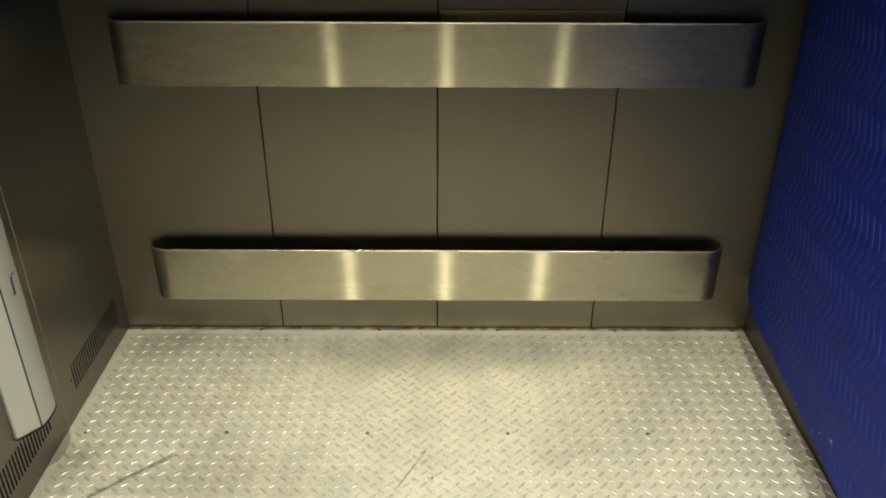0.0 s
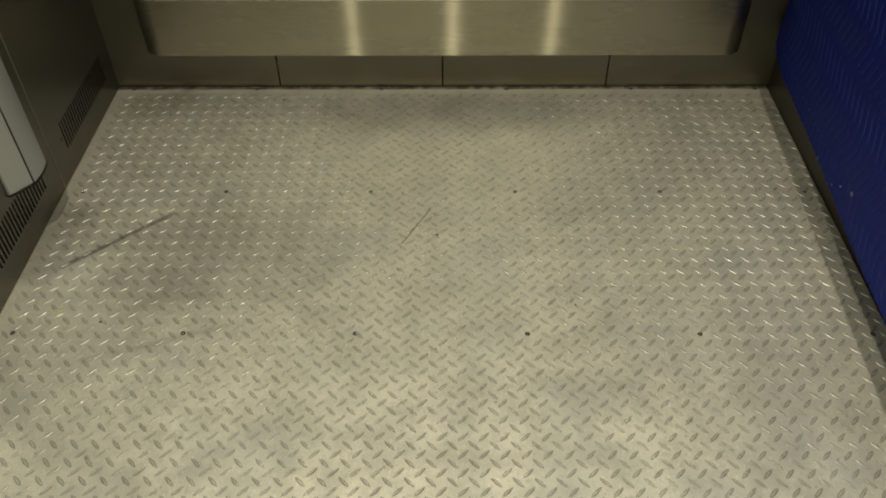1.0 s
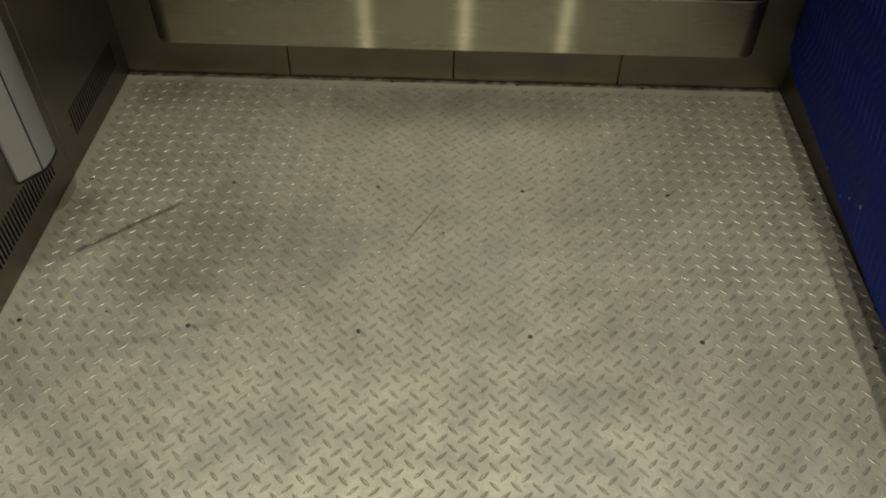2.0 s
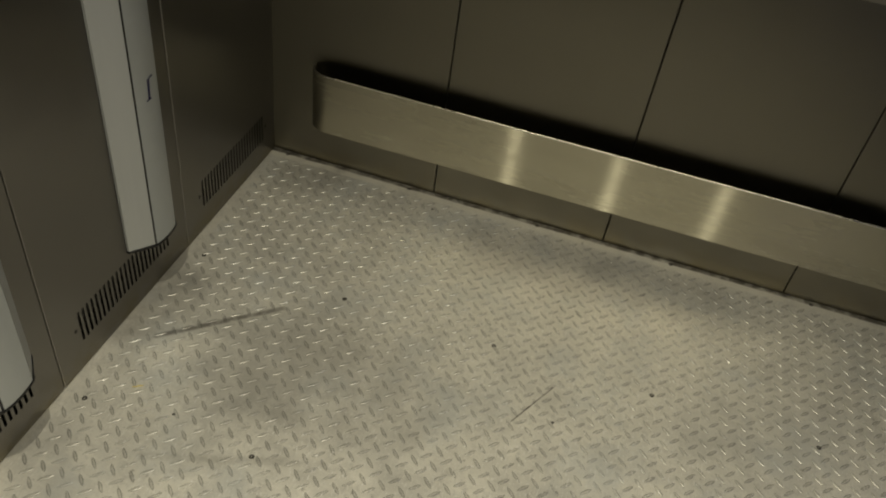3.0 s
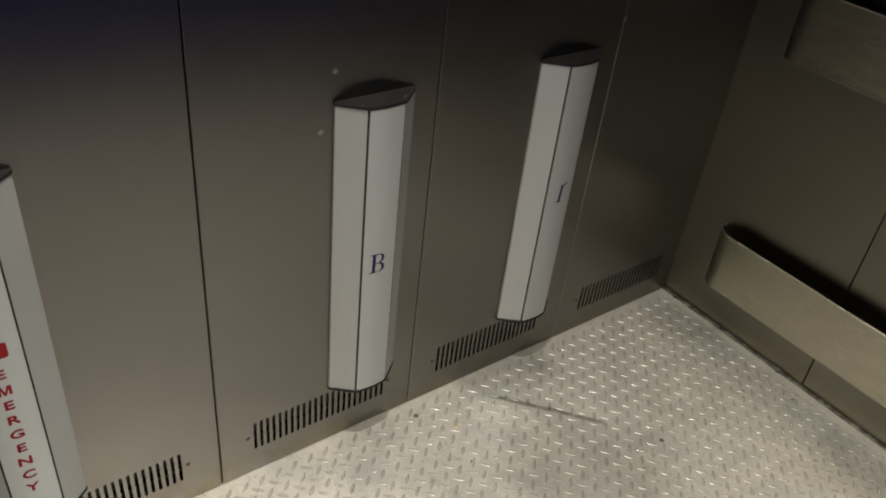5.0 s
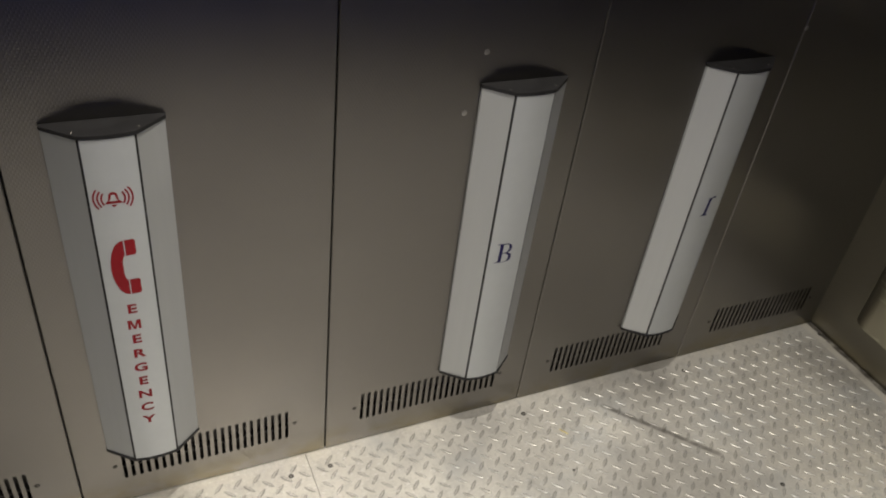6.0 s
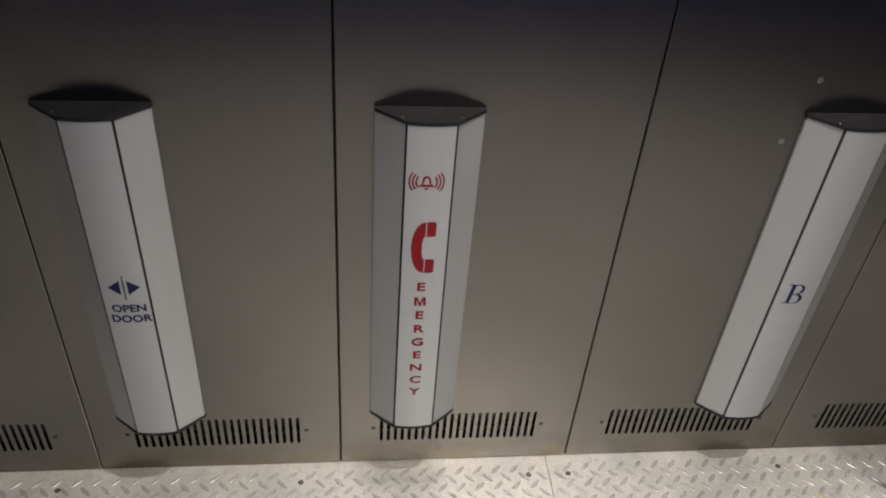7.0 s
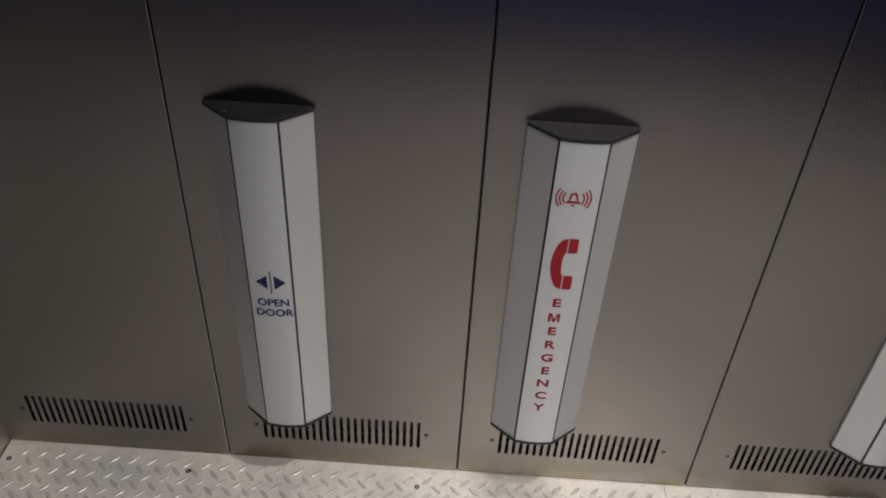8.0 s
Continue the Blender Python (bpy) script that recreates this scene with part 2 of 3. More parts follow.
LEFT_FRAME = Matrix(((0, 0, 1, 0), (1, 0, 0, 0), (0, 1, 0, 0), (0, 0, 0, 1)))
BACK_FRAME = Matrix(((1, 0, 0, 0), (0, 0, -1, 0), (0, 1, 0, 0), (0, 0, 0, 1)))


def sheet_panel(name, width, z0, z1, material, parent, m, slots=0, pitch=0.0148, slot_w=0.0072, s0=0.070, s1=0.152, fold=0.014):
    """A folded sheet panel in its own plane (u across, v up, w out), with a row of round-ended slots if asked for."""
    bm = bmesh.new()
    e = 0.0016
    u0, u1 = -width / 2 + e, width / 2 - e
    z0i, z1i = z0 + e, z1 - e

    def face(pts):
        bm.faces.new([bm.verts.new((u, v, 0)) for u, v in pts])
    if slots:
        left = -slots * pitch / 2
        lo, hi, r = s0 - 0.004, s1 + 0.004, slot_w / 2
        face(((u0, z0i), (u1, z0i), (u1, lo), (u0, lo)))
        face(((u0, hi), (u1, hi), (u1, z1i), (u0, z1i)))
        face(((u0, lo), (left, lo), (left, hi), (u0, hi)))
        face(((-left, lo), (u1, lo), (u1, hi), (-left, hi)))
        for i in range(slots):
            a, b = left + i * pitch, left + (i + 1) * pitch
            c = (a + b) / 2
            right = arc(c, s0 + r, r, -90, 0, 3) + arc(c, s1 - r, r, 0, 90, 3)
            other = [(2 * c - u, v) for u, v in right]
            face([(c, lo), (b, lo), (b, hi), (c, hi)] + right[::-1])
            face([(c, hi), (a, hi), (a, lo), (c, lo)] + other)
            ring = right + other[::-1][1:-1]
            for k in range(len(ring)):
                (p, q), (s, t) = ring[k], ring[(k + 1) % len(ring)]
                bm.faces.new([bm.verts.new(w) for w in ((p, q, 0), (s, t, 0), (s, t, -0.002), (p, q, -0.002))])
    else:
        face(((u0, z0i), (u1, z0i), (u1, z1i), (u0, z1i)))
    o = [(-width / 2, z0), (width / 2, z0), (width / 2, z1), (-width / 2, z1)]
    inn = [(u0, z0i), (u1, z0i), (u1, z1i), (u0, z1i)]
    for k in range(4):
        j = (k + 1) % 4
        bm.faces.new([bm.verts.new(w) for w in ((*inn[k], 0), (*o[k], -e), (*o[j], -e), (*inn[j], 0))])
        bm.faces.new([bm.verts.new(w) for w in ((*o[k], -e), (*o[k], -fold), (*o[j], -fold), (*o[j], -e))])
    bmesh.ops.remove_doubles(bm, verts=bm.verts, dist=0.00002)
    ob = part(name, bm, material, parent, "", m, 20)
    return ob


def screw_mesh(r):
    """A countersunk screw head with a cross recess, its axis along +z."""
    bm = bmesh.new()
    n = 12
    ring = [[bm.verts.new((q * r * math.cos(2 * math.pi * i / n), q * r * math.sin(2 * math.pi * i / n), h * r)) for i in range(n)] for q, h in ((1.0, 0.0), (0.78, 0.22), (0.34, 0.24), (0.22, 0.02))]
    for a, b in zip(ring, ring[1:]):
        for i in range(n):
            bm.faces.new((a[i], a[(i + 1) % n], b[(i + 1) % n], b[i]))
    bm.faces.new(ring[-1])
    me = bpy.data.meshes.new("screw")
    bm.to_mesh(me)
    bm.free()
    me.materials.append(SCREW)
    return me


FLOOR_SCREW, VENT_SCREW = screw_mesh(0.0062), screw_mesh(0.0050)

# ---- the car's shell ----
W, D = 1.996, 2.955


def plain_block(name, x0, x1, y0, y1, z0, z1, material, label):
    bm = bmesh.new()
    box(bm, x0, x1, y0, y1, z0, z1)
    return tagged(part(name, bm, material), label, name.split("_")[0], kind="structure")


wall_left = plain_block("wall_left", -0.09, -0.05, -D - 0.06, 0.09, -0.05, CEIL, CAVITY, "dark carcass behind the slotted steel panels")
wall_back = plain_block("wall_back", -0.05, W + 0.06, 0.05, 0.09, -0.05, CEIL, CAVITY, "dark carcass behind the brushed steel panels")
wall_right = plain_block("wall_right", W, W + 0.06, -D - 0.06, 0.05, -0.05, CEIL, STEEL_SIDE, "dull steel wall behind the blue pad")
wall_front = plain_block("wall_front", -0.05, W, -D - 0.06, -D, -0.05, CEIL, STEEL_FRONT, "plain brushed steel front wall of the lift")
ceiling = plain_block("ceiling", -0.09, W + 0.06, -D - 0.06, 0.09, CEIL, CEIL + 0.05, STEEL_CEIL, "dark painted ceiling with recessed lamps")
floor = plain_block("floor", -0.09, W + 0.06, -D - 0.06, 0.09, -0.09, -0.05, CAVITY, "dark subfloor under the tread plates")

# left wall: six slotted panels
SEAMS = (0.0, -0.488, -0.979, -1.469, -1.967, -2.467, -2.955)
GAP = 0.0025
for hi_y, lo_y in zip(SEAMS, SEAMS[1:]):
    hi_p, lo_p = (hi_y - GAP / 2 if hi_y < -0.1 else 0.012), lo_y + (GAP / 2 if lo_y > -2.9 else -0.012)
    c, w = (hi_p + lo_p) / 2, hi_p - lo_p
    m = Matrix.Translation((0, c, 0)) @ LEFT_FRAME
    panel = sheet_panel("panel", w, 0.0015, CEIL - 0.003, STEEL_LEFT, wall_left, m, slots=23)
    bm = bmesh.new()
    box(bm, -0.19, 0.19, 0.094, 0.20, -0.030, -0.022)
    box(bm, -0.19, 0.19, 0.090, 0.094, -0.030, -0.010)
    part("vent_backing", bm, BACKING, panel)
    for s in (-1, 1):
        shared("screw", VENT_SCREW, panel, pose(s * 0.180, 0.111, 0.0005))

    for dy, dz in ((-1.207, 0.931), (-1.234, 0.819), (-0.4835, 0.930)):
        if lo_y < dy < hi_y:
            bm = bmesh.new()
            bmesh.ops.create_uvsphere(bm, u_segments=12, v_segments=6, radius=0.0055, matrix=Matrix.Diagonal((1, 1, 0.08, 1)))
            part("dimple", bm, STEEL_FRONT, panel, "small raised dimple", pose(dy - c, dz, 0.0))

# back wall: four panels
for i in range(4):
    a, b = (-0.012, 0.5 + GAP / 2, 1.0 + GAP / 2, 1.5 + GAP / 2)[i], (0.5 - GAP / 2, 1.0 - GAP / 2, 1.5 - GAP / 2, W + 0.012)[i]
    sheet_panel("panel", b - a, 0.0015, CEIL - 0.003, STEEL_BACK, wall_back, Matrix.Translation(((a + b) / 2, 0, 0)) @ BACK_FRAME)

# floor: two tread plates with a raised lug pattern
PITCH_X, PITCH_Y, LUG_L, LUG_W, LUG_H = 0.0415, 0.0400, 0.0300, 0.0073, 0.0021
LUG_Z = 0.0001
random.seed(4)


RIM = ((-0.5, 0.0), (-0.3, 0.36), (0.0, 0.5), (0.3, 0.36), (0.5, 0.0), (0.3, -0.36), (0.0, -0.5), (-0.3, -0.36))


def lug(vs, fs, x, y, turn):
    """One raised almond-shaped lug: darker flanks round a worn crown that falls away to both ends."""
    ca, sa = math.cos(turn), math.sin(turn)
    base = len(vs)
    wear = random.uniform(0.75, 1.05)
    crown = [(0.84 * u, 0.46 * v, 0.95 - 3.0 * (0.84 * u) ** 2) for u, v in RIM]
    spine = [(u, 0.0, 0.99 - 2.9 * u * u) for u in (-0.2, 0.0, 0.2)]
    for u, v, h in [(u, v, 0.0) for u, v in RIM] + crown + spine + [(u * 1.06, v * 1.22, 0.05) for u, v in RIM]:
        u, v = u * LUG_L, v * LUG_W
        vs.append((x + u * ca - v * sa, y + u * sa + v * ca, LUG_Z + wear * h * LUG_H))
    for i in range(8):
        k = (i + 1) % 8
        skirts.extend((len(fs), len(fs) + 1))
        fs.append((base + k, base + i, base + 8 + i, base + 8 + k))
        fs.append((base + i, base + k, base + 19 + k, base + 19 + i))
    for f in ((0, 16, 1), (1, 16, 17), (1, 17, 2), (2, 17, 3), (3, 17, 18), (3, 18, 4), (4, 18, 5), (5, 18, 17), (5, 17, 6), (6, 17, 7), (7, 17, 16), (7, 16, 0)):
        fs.append(tuple(base + (q if q > 15 else q + 8) for q in reversed(f)))


PLATE_SEAM = -1.514
SCREW_X = (0.049, 0.430, 0.813, 1.195, 1.576, 1.957)
for y_lo, y_hi, rows in ((PLATE_SEAM + 0.0006, -0.002, (-0.012, -0.499, -0.985, -1.471)), (-D + 0.002, PLATE_SEAM - 0.0006, (-1.559, -2.051, -2.545, -2.935))):
    bm = bmesh.new()
    box(bm, -0.006, W - 0.002, y_lo, y_hi + (0.008 if y_hi > -0.1 else 0.0), -0.006, 0.0)
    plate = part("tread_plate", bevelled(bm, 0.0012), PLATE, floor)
    vs, fs, skirts = [], [], []
    i0, i1 = 0, int(W / PITCH_X) + 1
    for i in range(i0, i1):
        for j in range(int(-y_hi / PITCH_Y) - 1, int(-y_lo / PITCH_Y) + 2):
            for off, turn in ((0.0, 45), (0.5, -45)):
                x, y = 0.012 + (i + off) * PITCH_X, -0.010 - (j + off) * PITCH_Y
                near = min((abs(x - sx) + abs(y - sy) for sx in SCREW_X for sy in rows))
                if 0.012 < x < W - 0.012 and y_lo + 0.010 < y < y_hi - (0.030 if y_hi > -0.1 else 0.008) and near > 0.013:
                    lug(vs, fs, x, y, radians(turn))
    me = bpy.data.meshes.new("lug_pattern")
    me.from_pydata(vs, [], fs)
    me.materials.append(LUG)
    me.materials.append(LUG_FLANK)
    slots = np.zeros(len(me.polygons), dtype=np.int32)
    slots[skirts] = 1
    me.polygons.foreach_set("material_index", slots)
    me.polygons.foreach_set("use_smooth", [True] * len(me.polygons))
    me.set_sharp_from_angle(angle=radians(26))
    lugs = tagged(new("lug_pattern", me), kind="stuff")
    lugs.parent = plate
    for sy in rows:
        for sx in SCREW_X:
            shared("screw", FLOOR_SCREW, plate, pose(sx, sy, -0.0004))


# ---- bumper rails on the back wall ----
def bumper_rail(z0, z1, label):
    """A wide flat steel strip bent back to the wall at both ends, open above and below."""
    x0, x1, d, t, r, q = 0.126, 1.872, 0.055, 0.004, 0.050, 1.15
    ri = r - t

    def bend(cx, rad, a0, a1):
        return [(cx + q * (px - cx), py) for px, py in arc(cx, -d + r, rad, a0, a1, 10)]
    cl, cr = x0 + q * r, x1 - q * r
    outer = [(x0, 0.0)] + bend(cl, r, 180, 270) + bend(cr, r, 270, 360) + [(x1, 0.0)]
    inner = [(x1 - q * t, 0.0)] + bend(cr, ri, 360, 270) + bend(cl, ri, 270, 180) + [(x0 + q * t, 0.0)]
    bm = bmesh.new()
    prism(bm, outer + inner, z0, z1)
    bmesh.ops.remove_doubles(bm, verts=bm.verts, dist=0.00005)
    rail = new("bumper_rail")
    part("strip", bm, STEEL_RAIL, rail, sharp=12)
    # Bead added on the top edge, its colour paler to show lamp light there.
    mid = [((a + c) / 2, (b + e) / 2) for (a, b), (c, e) in zip(outer, inner[::-1])]
    bm, rings = bmesh.new(), []
    for k, (mx, my) in enumerate(mid):
        (ax, ay), (bx, by) = mid[max(k - 1, 0)], mid[min(k + 1, len(mid) - 1)]
        n = Vector((by - ay, ax - bx)).normalized()
        rings.append([bm.verts.new((mx + 0.0026 * math.cos(w) * n.x, my + 0.0026 * math.cos(w) * n.y, z1 + 0.0026 * math.sin(w))) for w in [math.pi * g / 5 for g in range(10)]])
    for ra, rb in zip(rings, rings[1:]):
        for g in range(10):
            bm.faces.new((ra[g], ra[(g + 1) % 10], rb[(g + 1) % 10], rb[g]))
    bm.faces.new(rings[0]), bm.faces.new(rings[-1][::-1])
    part("edge_bead", bm, BEAD, rail, "rounded top edge, paler than the strip to look lit", sharp=60)
    for bx in (0.42, 1.0, 1.58):
        bm = bmesh.new()
        box(bm, bx - 0.02, bx + 0.02, -d + t, 0.0, z0 + 0.055, z0 + 0.061)
        box(bm, bx - 0.02, bx + 0.02, -0.006, 0.0, z0 + 0.03, z0 + 0.055)
        part("bracket", bm, STEEL_PLAIN, rail)
    return tagged(rail, label, "rail", "bumper rails on the back wall")


bumper_rail(0.143, 0.317, "low brushed steel bumper rail near the floor")
bumper_rail(0.826, 0.998, "brushed steel handrail strip at waist height")

# ---- fine-toothed vent strip above the upper rail ----
strip = new("vent_strip")
bm = bmesh.new()
box(bm, 1.006, 1.494, -0.0015, -0.0005, 0.981, 1.022)
part("backing", bm, CAVITY, strip)
bm = bmesh.new()
for i in range(96):
    x = 1.008 + i * 0.00508
    box(bm, x, x + 0.0026, -0.005, -0.0015, 0.983, 1.020)
part("teeth", bm, BRASS, strip, "thin vertical brass-toned teeth")
tagged(strip, "narrow vent strip with fine metal teeth on steel wall", "vent")


# ---- push bars on the left wall ----
Z0, Z1 = 0.175, 0.868
SEAM_U, FRONT, SIDE = 0.0390, 0.046, 0.0850


def front_arc(u, lift=0.0):
    """How far the bowed face stands out from the wall at u across it."""
    return FRONT + 0.0045 * (1 - (u / SEAM_U) ** 2) + lift


def wall_put(a, b, h):
    return (b, a, h)


def glyph(name, outline, material, parent, y, z, label="", lift=0.0006):
    """A flat printed shape wrapped on the bowed face: outline in metres across (u) and up (v)."""
    bm = bmesh.new()
    vs = [bm.verts.new((0.0, u, v)) for u, v in outline]
    bm.faces.new(vs)
    bm.normal_update()
    bmesh.ops.triangulate(bm, faces=bm.faces)
    bm.normal_update()
    for v in bm.verts:
        v.co = Vector((front_arc(v.co.y + y, lift), v.co.y + y, v.co.z + z))
    ob = part(name, bm, material, parent, label)
    return ob


def lettering(text, size, material, parent, y, z, wide=1.0, weight=0.0, name="lettering", shear=0.0):
    """Text in the built-in font, centred at (y, z) and wrapped on the bowed face."""
    cu = bpy.data.curves.new(name, "FONT")
    cu.body, cu.size, cu.align_x, cu.align_y, cu.offset, cu.shear, cu.resolution_u = text, size, "CENTER", "CENTER", weight, shear, 4
    tmp = new("tmp", cu)
    bpy.context.view_layer.update()
    me = bpy.data.meshes.new_from_object(tmp.evaluated_get(bpy.context.evaluated_depsgraph_get()))
    bpy.data.objects.remove(tmp)
    for v in me.vertices:
        u, w = v.co.x * wide, v.co.y
        v.co = Vector((front_arc(u + y, 0.0006), u + y, w + z))
    me.name = name
    me.materials.clear()
    me.materials.append(material)
    ob = new(name, me)
    ob.parent = parent
    return ob


def push_bar(y, label):
    """A tall push bar: two slanted wings, a bowed pressing face between dark joints, black end caps."""
    bar = new("push_bar")
    bar.matrix_basis = pose(0, y, 0)
    for s in (-1, 1):
        bm = bmesh.new()
        prism(bm, [(s * SIDE, 0.001), (s * SIDE, 0.0065), (s * (SEAM_U + 0.0016), FRONT - 0.003), (s * (SEAM_U + 0.0016), FRONT - 0.008), (s * (SIDE - 0.010), 0.001)], Z0, Z1, wall_put)
        part("wing", bevelled(bm, 0.0009), WING, bar, "satin grey aluminium wing")
        bm = bmesh.new()
        prism(bm, [(s * (SEAM_U - 0.0019), 0.029), (s * (SEAM_U - 0.0019), FRONT - 0.0012), (s * (SEAM_U + 0.0015), FRONT - 0.0030), (s * (SEAM_U + 0.0015), 0.029)], Z0 + 0.0005, Z1 - 0.0005, wall_put)
        part("gasket", bm, BLACK, bar, "black rubber joint strip")
    n = 10
    us = [-(SEAM_U - 0.0020) + 2 * (SEAM_U - 0.0020) * i / n for i in range(n + 1)]
    bm = bmesh.new()
    prism(bm, [(u, front_arc(u)) for u in us] + [(us[-1], 0.03), (us[0], 0.03)], Z0 + 0.001, Z1 - 0.001, wall_put)
    face = part("press_face", bm, BUTTON, bar, "pale grey bowed pressing face")
    bm = bmesh.new()
    box(bm, 0.001, 0.029, -SEAM_U - 0.004, SEAM_U + 0.004, Z0, Z1)
    part("core", bm, CAVITY, bar)
    for z_lo, z_hi, over, name in ((Z1 + 0.0003, Z1 + 0.0065, 0.0012, "top_cap"), (Z0 - 0.0052, Z0 - 0.0003, 0.0012, "bottom_cap")):
        rim = [(-SIDE - over, 0.001), (-SIDE - over, 0.0065 + over)]
        rim += [(u * (1 + over / SEAM_U), front_arc(u) + over) for u in [-SEAM_U + 2 * SEAM_U * i / 8 for i in range(9)]]
        rim += [(SIDE + over, 0.0065 + over), (SIDE + over, 0.001)]
        bm = bmesh.new()
        prism(bm, rim, z_lo, z_hi, wall_put)
        cap = part(name, bevelled(bm, 0.0012), BLACK, bar, "black moulded end cap")
        if name == "top_cap":
            for s in (-1, 1):
                shared("screw", VENT_SCREW, cap, pose(0.034, s * 0.045, z_hi - 0.0002) @ Matrix.Diagonal((0.6, 0.6, 0.6, 1)))
    return tagged(bar, label, "push bar", "push bars on the panelled wall"), face


def bar_arc(cu, cv, r, a0, a1, t, n=10):
    return arc(cu, cv, r + t / 2, a0, a1, n) + arc(cu, cv, r - t / 2, a1, a0, n)


def worn_letter(k):
    return [(u * k, v * k) for u, v in ((-0.17, -0.5), (0.17, -0.5), (0.17, -0.45), (0.085, -0.41), (0.085, 0.34), (0.14, 0.45), (0.24, 0.46), (0.30, 0.40), (0.33, 0.43), (0.30, 0.53), (0.14, 0.53), (0.03, 0.46), (-0.10, 0.46), (-0.10, 0.43), (-0.065, 0.40), (-0.065, -0.41), (-0.17, -0.45))]


# bar with the door-opening sign
bar, face = push_bar(-2.3205, "grey push bar with navy open-door arrows, black caps")
for s in (-1, 1):
    glyph("arrow", [(s * 0.006, -0.0155), (s * 0.006, 0.0155), (s * 0.0265, 0.0)], NAVY, face, 0.002, 0.553, "navy arrowhead")
glyph("divider", [(-0.0011, -0.026), (0.0011, -0.026), (0.0011, 0.026), (-0.0011, 0.026)], NAVY, face, 0.002, 0.553)
lettering("OPEN", 0.0225, NAVY, face, 0.003, 0.506, 0.98, 0.00065)
lettering("DOOR", 0.0225, NAVY, face, 0.003, 0.482, 0.98, 0.00065)

# bar with the emergency call signs
bar, face = push_bar(-1.820, "grey emergency push bar with red telephone sign, black caps")
bu, bv = -0.004, 0.768
bell = [(-0.0115, -0.009), (0.0115, -0.009), (0.0115, -0.0065), (0.0075, -0.003), (0.0065, 0.005)] + arc(0, 0.005, 0.0065, 0, 180, 8)[1:-1] + [(-0.0065, 0.005), (-0.0075, -0.003), (-0.0115, -0.0065)]
hollow = [(0.50 * u, 0.56 * v + 0.0011) for u, v in bell]
glyph("bell", bell, RED, face, bu, bv, "small red bell")
glyph("bell_inside", hollow, BUTTON, face, bu, bv, lift=0.0010)
glyph("clapper", arc(0, -0.0108, 0.0036, 180, 360, 6), RED, face, bu, bv)
for s in (0, 180):
    for r in (0.0165, 0.0220, 0.0275):
        glyph("sound_wave", bar_arc(0, 0, r, s - 38, s + 38, 0.0026), RED, face, bu, bv)
pu, pv = 0.0005, 0.636
glyph("handset", [(-0.001, 0.054)] + [(-0.008, 0.0515), (-0.0145, 0.0445), (-0.0198, 0.0315), (-0.0230, 0.0165), (-0.0242, 0.0), (-0.0230, -0.0165), (-0.0198, -0.0315), (-0.0145, -0.0445), (-0.008, -0.0515), (-0.001, -0.054),
                 (-0.001, -0.024), (-0.0035, -0.022), (-0.0055, -0.012), (-0.0055, 0.012), (-0.0035, 0.022), (-0.001, 0.024)], RED, face, pu, pv, "red telephone handset")
for s in (-1, 1):
    glyph("earpiece", [(0.0008, s * 0.054), (0.014, s * 0.054), (0.0165, s * 0.051), (0.0165, s * 0.027), (0.014, s * 0.024), (0.0008, s * 0.024)], RED, face, pu, pv)
block_m = [(-0.5, -0.5), (-0.29, -0.5), (-0.29, 0.18), (-0.09, -0.5), (0.09, -0.5), (0.29, 0.18), (0.29, -0.5), (0.5, -0.5), (0.5, 0.5), (0.20, 0.5), (0.0, -0.2), (-0.20, 0.5), (-0.5, 0.5)]
for i, ch in enumerate("EMERGENCY"):
    at_y, at_z = -0.0025, 0.5495 - i * 0.0336
    if ch == "M":
        glyph("lettering", [(0.0205 * u, 0.0198 * v) for u, v in block_m], RED, face, at_y, at_z)
    else:
        lettering(ch, 0.0260, RED, face, at_y, at_z, 1.22, 0.00075)

# bars with a floor letter
bar, face = push_bar(-1.124, "grey push bar lettered B in navy, black caps")
k = 0.046
hole_a = [(-0.09 * k, 0.03 * k), (-0.09 * k, 0.46 * k), (0.06 * k, 0.46 * k)] + [(u * k, v * k) for u, v in ((0.15, 0.41), (0.19, 0.33), (0.19, 0.20), (0.14, 0.08), (0.05, 0.03))]
outer_b = [(-0.38, -0.5), (0.10, -0.5), (0.28, -0.45), (0.37, -0.34), (0.38, -0.22), (0.33, -0.09), (0.18, 0.0), (0.29, 0.08), (0.34, 0.19), (0.33, 0.33), (0.25, 0.44), (0.10, 0.5), (-0.36, 0.5), (-0.36, 0.47), (-0.24, 0.44), (-0.24, -0.44), (-0.38, -0.47)]
lean = 0.03
glyph("letter", [((u + lean * v) * k, v * k) for u, v in outer_b], NAVY, face, -0.006, 0.525, "navy serif letter B")
glyph("letter_counter", [(u + lean * v, v) for u, v in hole_a], BUTTON, face, -0.006, 0.525, lift=0.0010)
glyph("letter_counter", [((u + lean * v) * k, v * k) for u, v in ((-0.09, -0.46), (0.08, -0.46), (0.18, -0.40), (0.22, -0.30), (0.21, -0.17), (0.15, -0.07), (0.04, -0.02), (-0.09, -0.02))], BUTTON, face, -0.006, 0.525, lift=0.0010)
bar, face = push_bar(-0.633, "grey push bar with a worn navy letter, black caps")
glyph("letter", [(u + 0.08 * v, v) for u, v in worn_letter(0.048)], NAVY, face, 0.0, 0.552, "worn navy serif letter")

# ---- quilted pad on the right wall ----
PAD_X, STEP_Y, STEP_Z, AMP = 1.926, 0.029, 0.089, 0.020


def zigzag(z):
    f = ((z - 0.046) / (2 * STEP_Z)) % 1.0
    return AMP * (4 * abs(f - 0.5) - 1)


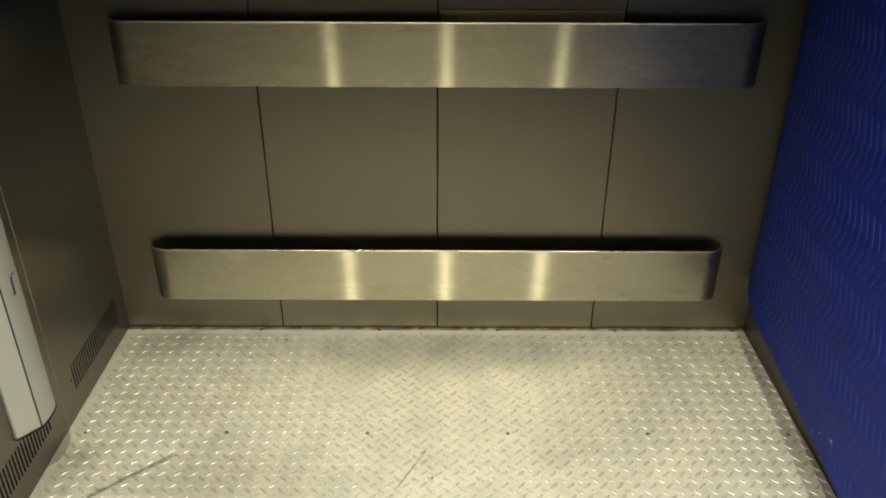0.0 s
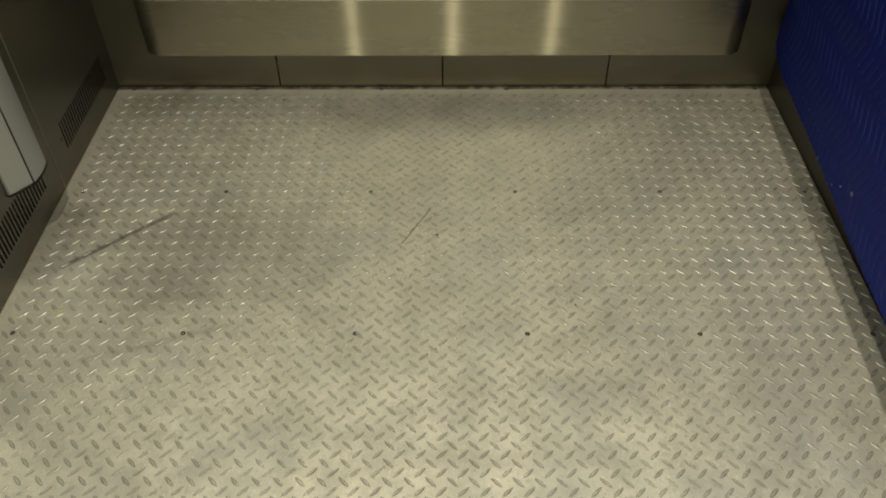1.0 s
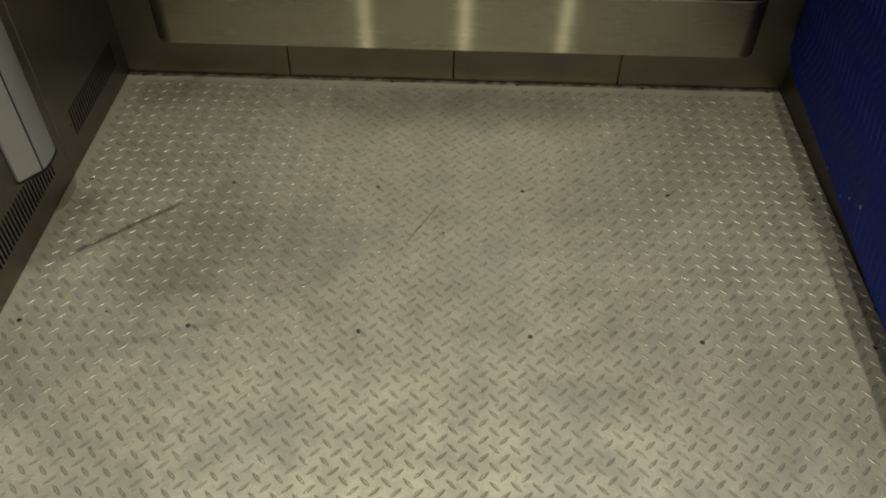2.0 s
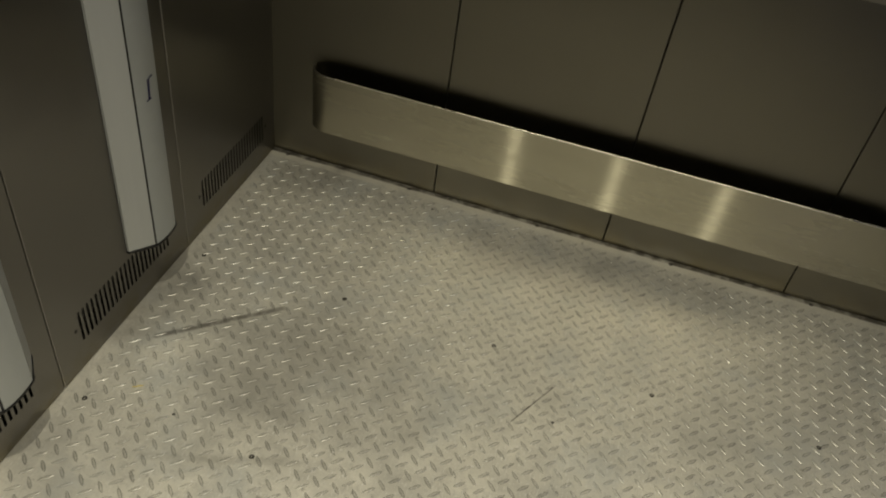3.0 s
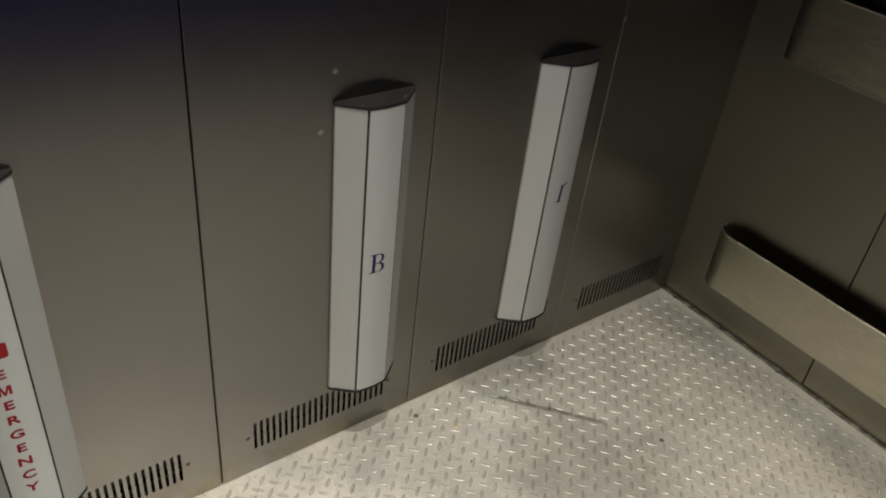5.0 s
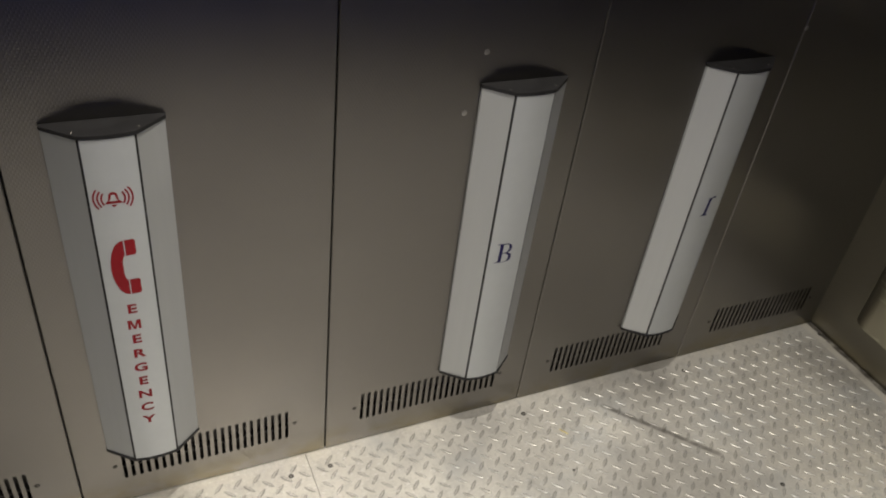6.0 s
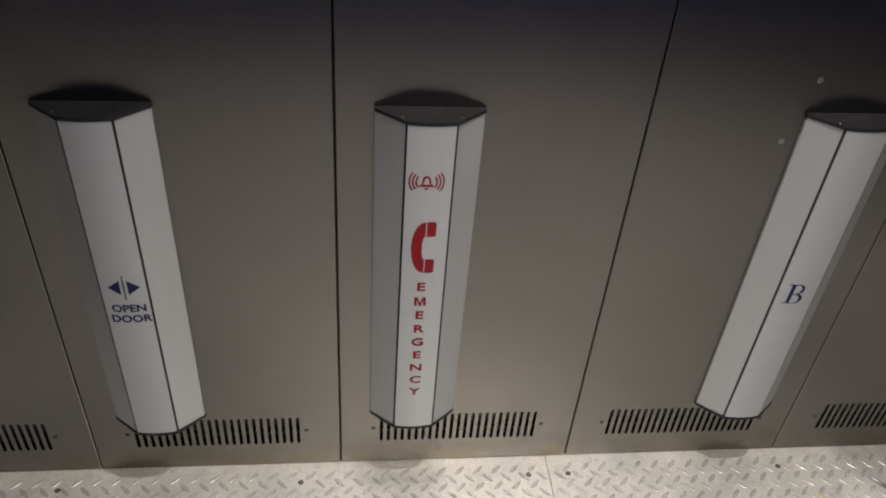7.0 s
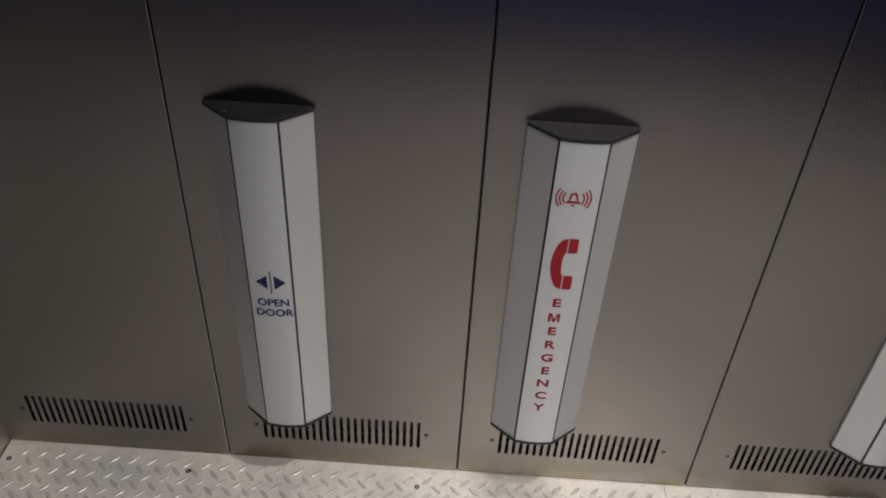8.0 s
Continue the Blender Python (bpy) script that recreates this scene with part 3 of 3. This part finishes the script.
def pad_bottom(y):
    return max(0.12, 0.165 + 0.02 * y) + 0.02 * math.exp(y / 0.12) + 0.003 * math.sin(9 * y)


def pad_face(y, z):
    """The pad's face: soft sag towards the room, with a shallow groove along each seam."""
    f = ((y - zigzag(z)) / STEP_Y) % 1.0
    return PAD_X + 0.010 - 0.045 * min(1.0, max(0.0, (-0.3 - y) / 0.9)) * math.exp(-max(0.0, z - 0.1) / 0.9) + 0.045 * math.exp(y / 0.10) - 0.0035 * math.sin(math.pi * f) + 0.005 * noise.noise(Vector((1.7 * y, 1.3 * z, 3.1)))


pad = new("wall_pad")
ys = np.linspace(-D + 0.03, -0.026, 500)
vs, fs, nz = [], [], 150
for y in ys:
    b = pad_bottom(y)
    for j in range(nz):
        z = b + (CEIL - 0.08 - b) * j / (nz - 1)
        vs.append((pad_face(y, z), y, z))
    vs.append((W - 0.004, y, CEIL - 0.08))
    vs.append((W - 0.004, y, b))
row = nz + 2
for i in range(len(ys) - 1):
    for j in range(row):
        fs.append((i * row + j, i * row + (j + 1) % row, (i + 1) * row + (j + 1) % row, (i + 1) * row + j))
fs.append(tuple(range(row))[::-1])
fs.append(tuple((len(ys) - 1) * row + j for j in range(row)))
me = bpy.data.meshes.new("quilt")
me.from_pydata(vs, [], fs)
me.materials.append(PAD_BLUE)
me.polygons.foreach_set("use_smooth", [True] * len(me.polygons))
me.set_sharp_from_angle(angle=radians(50))
quilt = new("quilt", me)
quilt.parent = pad
vs, fs = [], []
for i in range(int((D - 0.1) / STEP_Y)):
    y0 = -D + 0.06 + i * STEP_Y
    y0 -= (y0 / STEP_Y % 1.0) * STEP_Y
    last = None
    for j in range(int(2.2 / (STEP_Z / 2))):
        z = 0.07 + j * STEP_Z / 2
        y = y0 + zigzag(z)
        if z < pad_bottom(y) + 0.012 or not -D + 0.04 < y < -0.035:
            last = None
            continue
        x = pad_face(y, z) - 0.0009
        n = len(vs)
        vs += [(x, y - 0.0010, z), (x - 0.0012, y, z), (x, y + 0.0010, z)]
        if last is not None:
            fs += [(last, last + 1, n + 1, n), (last + 1, last + 2, n + 2, n + 1)]
        last = n
me = bpy.data.meshes.new("stitching")
me.from_pydata(vs, [], fs)
me.materials.append(THREAD)
stitching = tagged(new("stitching", me), "pale zigzag stitching", kind="stuff")
stitching.parent = pad
SCUFF = satin("pale_scuffed_vinyl", (0.20, 0.23, 0.34), 0.7)
for sy, sz, size in ((-0.765, 0.218, 0.0075), (-0.672, 0.168, 0.0040), (-0.712, 0.196, 0.0035), (-0.560, 0.160, 0.0035)):
    bm = bmesh.new()
    rim = [(size * q * math.cos(a), size * q * math.sin(a)) for a, q in ((0.2, 1.0), (1.1, 0.45), (2.0, 0.9), (3.0, 0.35), (3.9, 0.8), (5.2, 0.4))]
    prism(bm, rim, -0.0022, -0.0002, lambda a, b, h: (h, a, b))
    part("scuff", bm, SCUFF, pad, "small pale abrasion", pose(pad_face(sy, sz), sy, sz))
tagged(pad, "blue quilted vinyl pad with zigzag stitching on lift wall", "wall pad")

# ---- recessed lamps ----
for i, lx in enumerate(LAMP_X):
    lamp = new("downlight")
    lamp.matrix_basis = pose(lx, LAMP_Y, CEIL)
    bm = bmesh.new()
    outer, inner = arc(0, 0, 0.062, 0, 360, 24)[:-1], arc(0, 0, 0.050, 0, 360, 24)[:-1]
    rings = [[bm.verts.new((a, b, h)) for a, b in src] for src, h in ((outer, -0.0005), (outer, -0.006), (inner, -0.008), (inner, -0.0005))]
    for a, b in zip(rings, rings[1:]):
        for q in range(24):
            bm.faces.new((a[q], a[(q + 1) % 24], b[(q + 1) % 24], b[q]))
    part("trim", bm, STEEL_PLAIN, lamp)
    bm = bmesh.new()
    prism(bm, arc(0, 0, 0.049, 0, 360, 24)[:-1], -0.003, -0.001)
    part("lens", bm, LENS, lamp)
    tagged(lamp, "small round recessed downlight in dark lift ceiling", "downlight", "ceiling downlights")

# ---- small litter on the floor ----
bm = bmesh.new()
prism(bm, [(-0.011, -0.0010), (0.010, -0.0016), (0.012, 0.0004), (-0.009, 0.0014)], 0.0012, 0.0026)
splinter = part("splinter", bm, satin("pale_straw", (0.62, 0.52, 0.20), 0.6), m=pose(0.130, -0.918, 0, 0, 0, 38))
tagged(splinter, "tiny pale yellow splinter lying on tread plate", "litter")
GRIT = satin("dark_grit", (0.03, 0.028, 0.03), 0.7)
for gx, gy, gr in ((0.236, -0.953, 0.0032), (0.991, -0.666, 0.0036), (0.520, -0.072, 0.0034), (1.31, -0.90, 0.0026)):
    bm = bmesh.new()
    bmesh.ops.create_icosphere(bm, subdivisions=1, radius=gr, matrix=Matrix.Diagonal((1.2, 0.9, 0.5, 1)))
    for v in bm.verts:
        v.co *= 1 + 0.25 * noise.noise(v.co * 900 + Vector((gx, gy, 0)) * 10)
    tagged(part("grit", bm, GRIT, m=pose(gx, gy, gr * 0.45, 0, 0, 40 * gx)), "small dark crumb of grit on tread plate", "litter", "crumbs of grit on the floor")
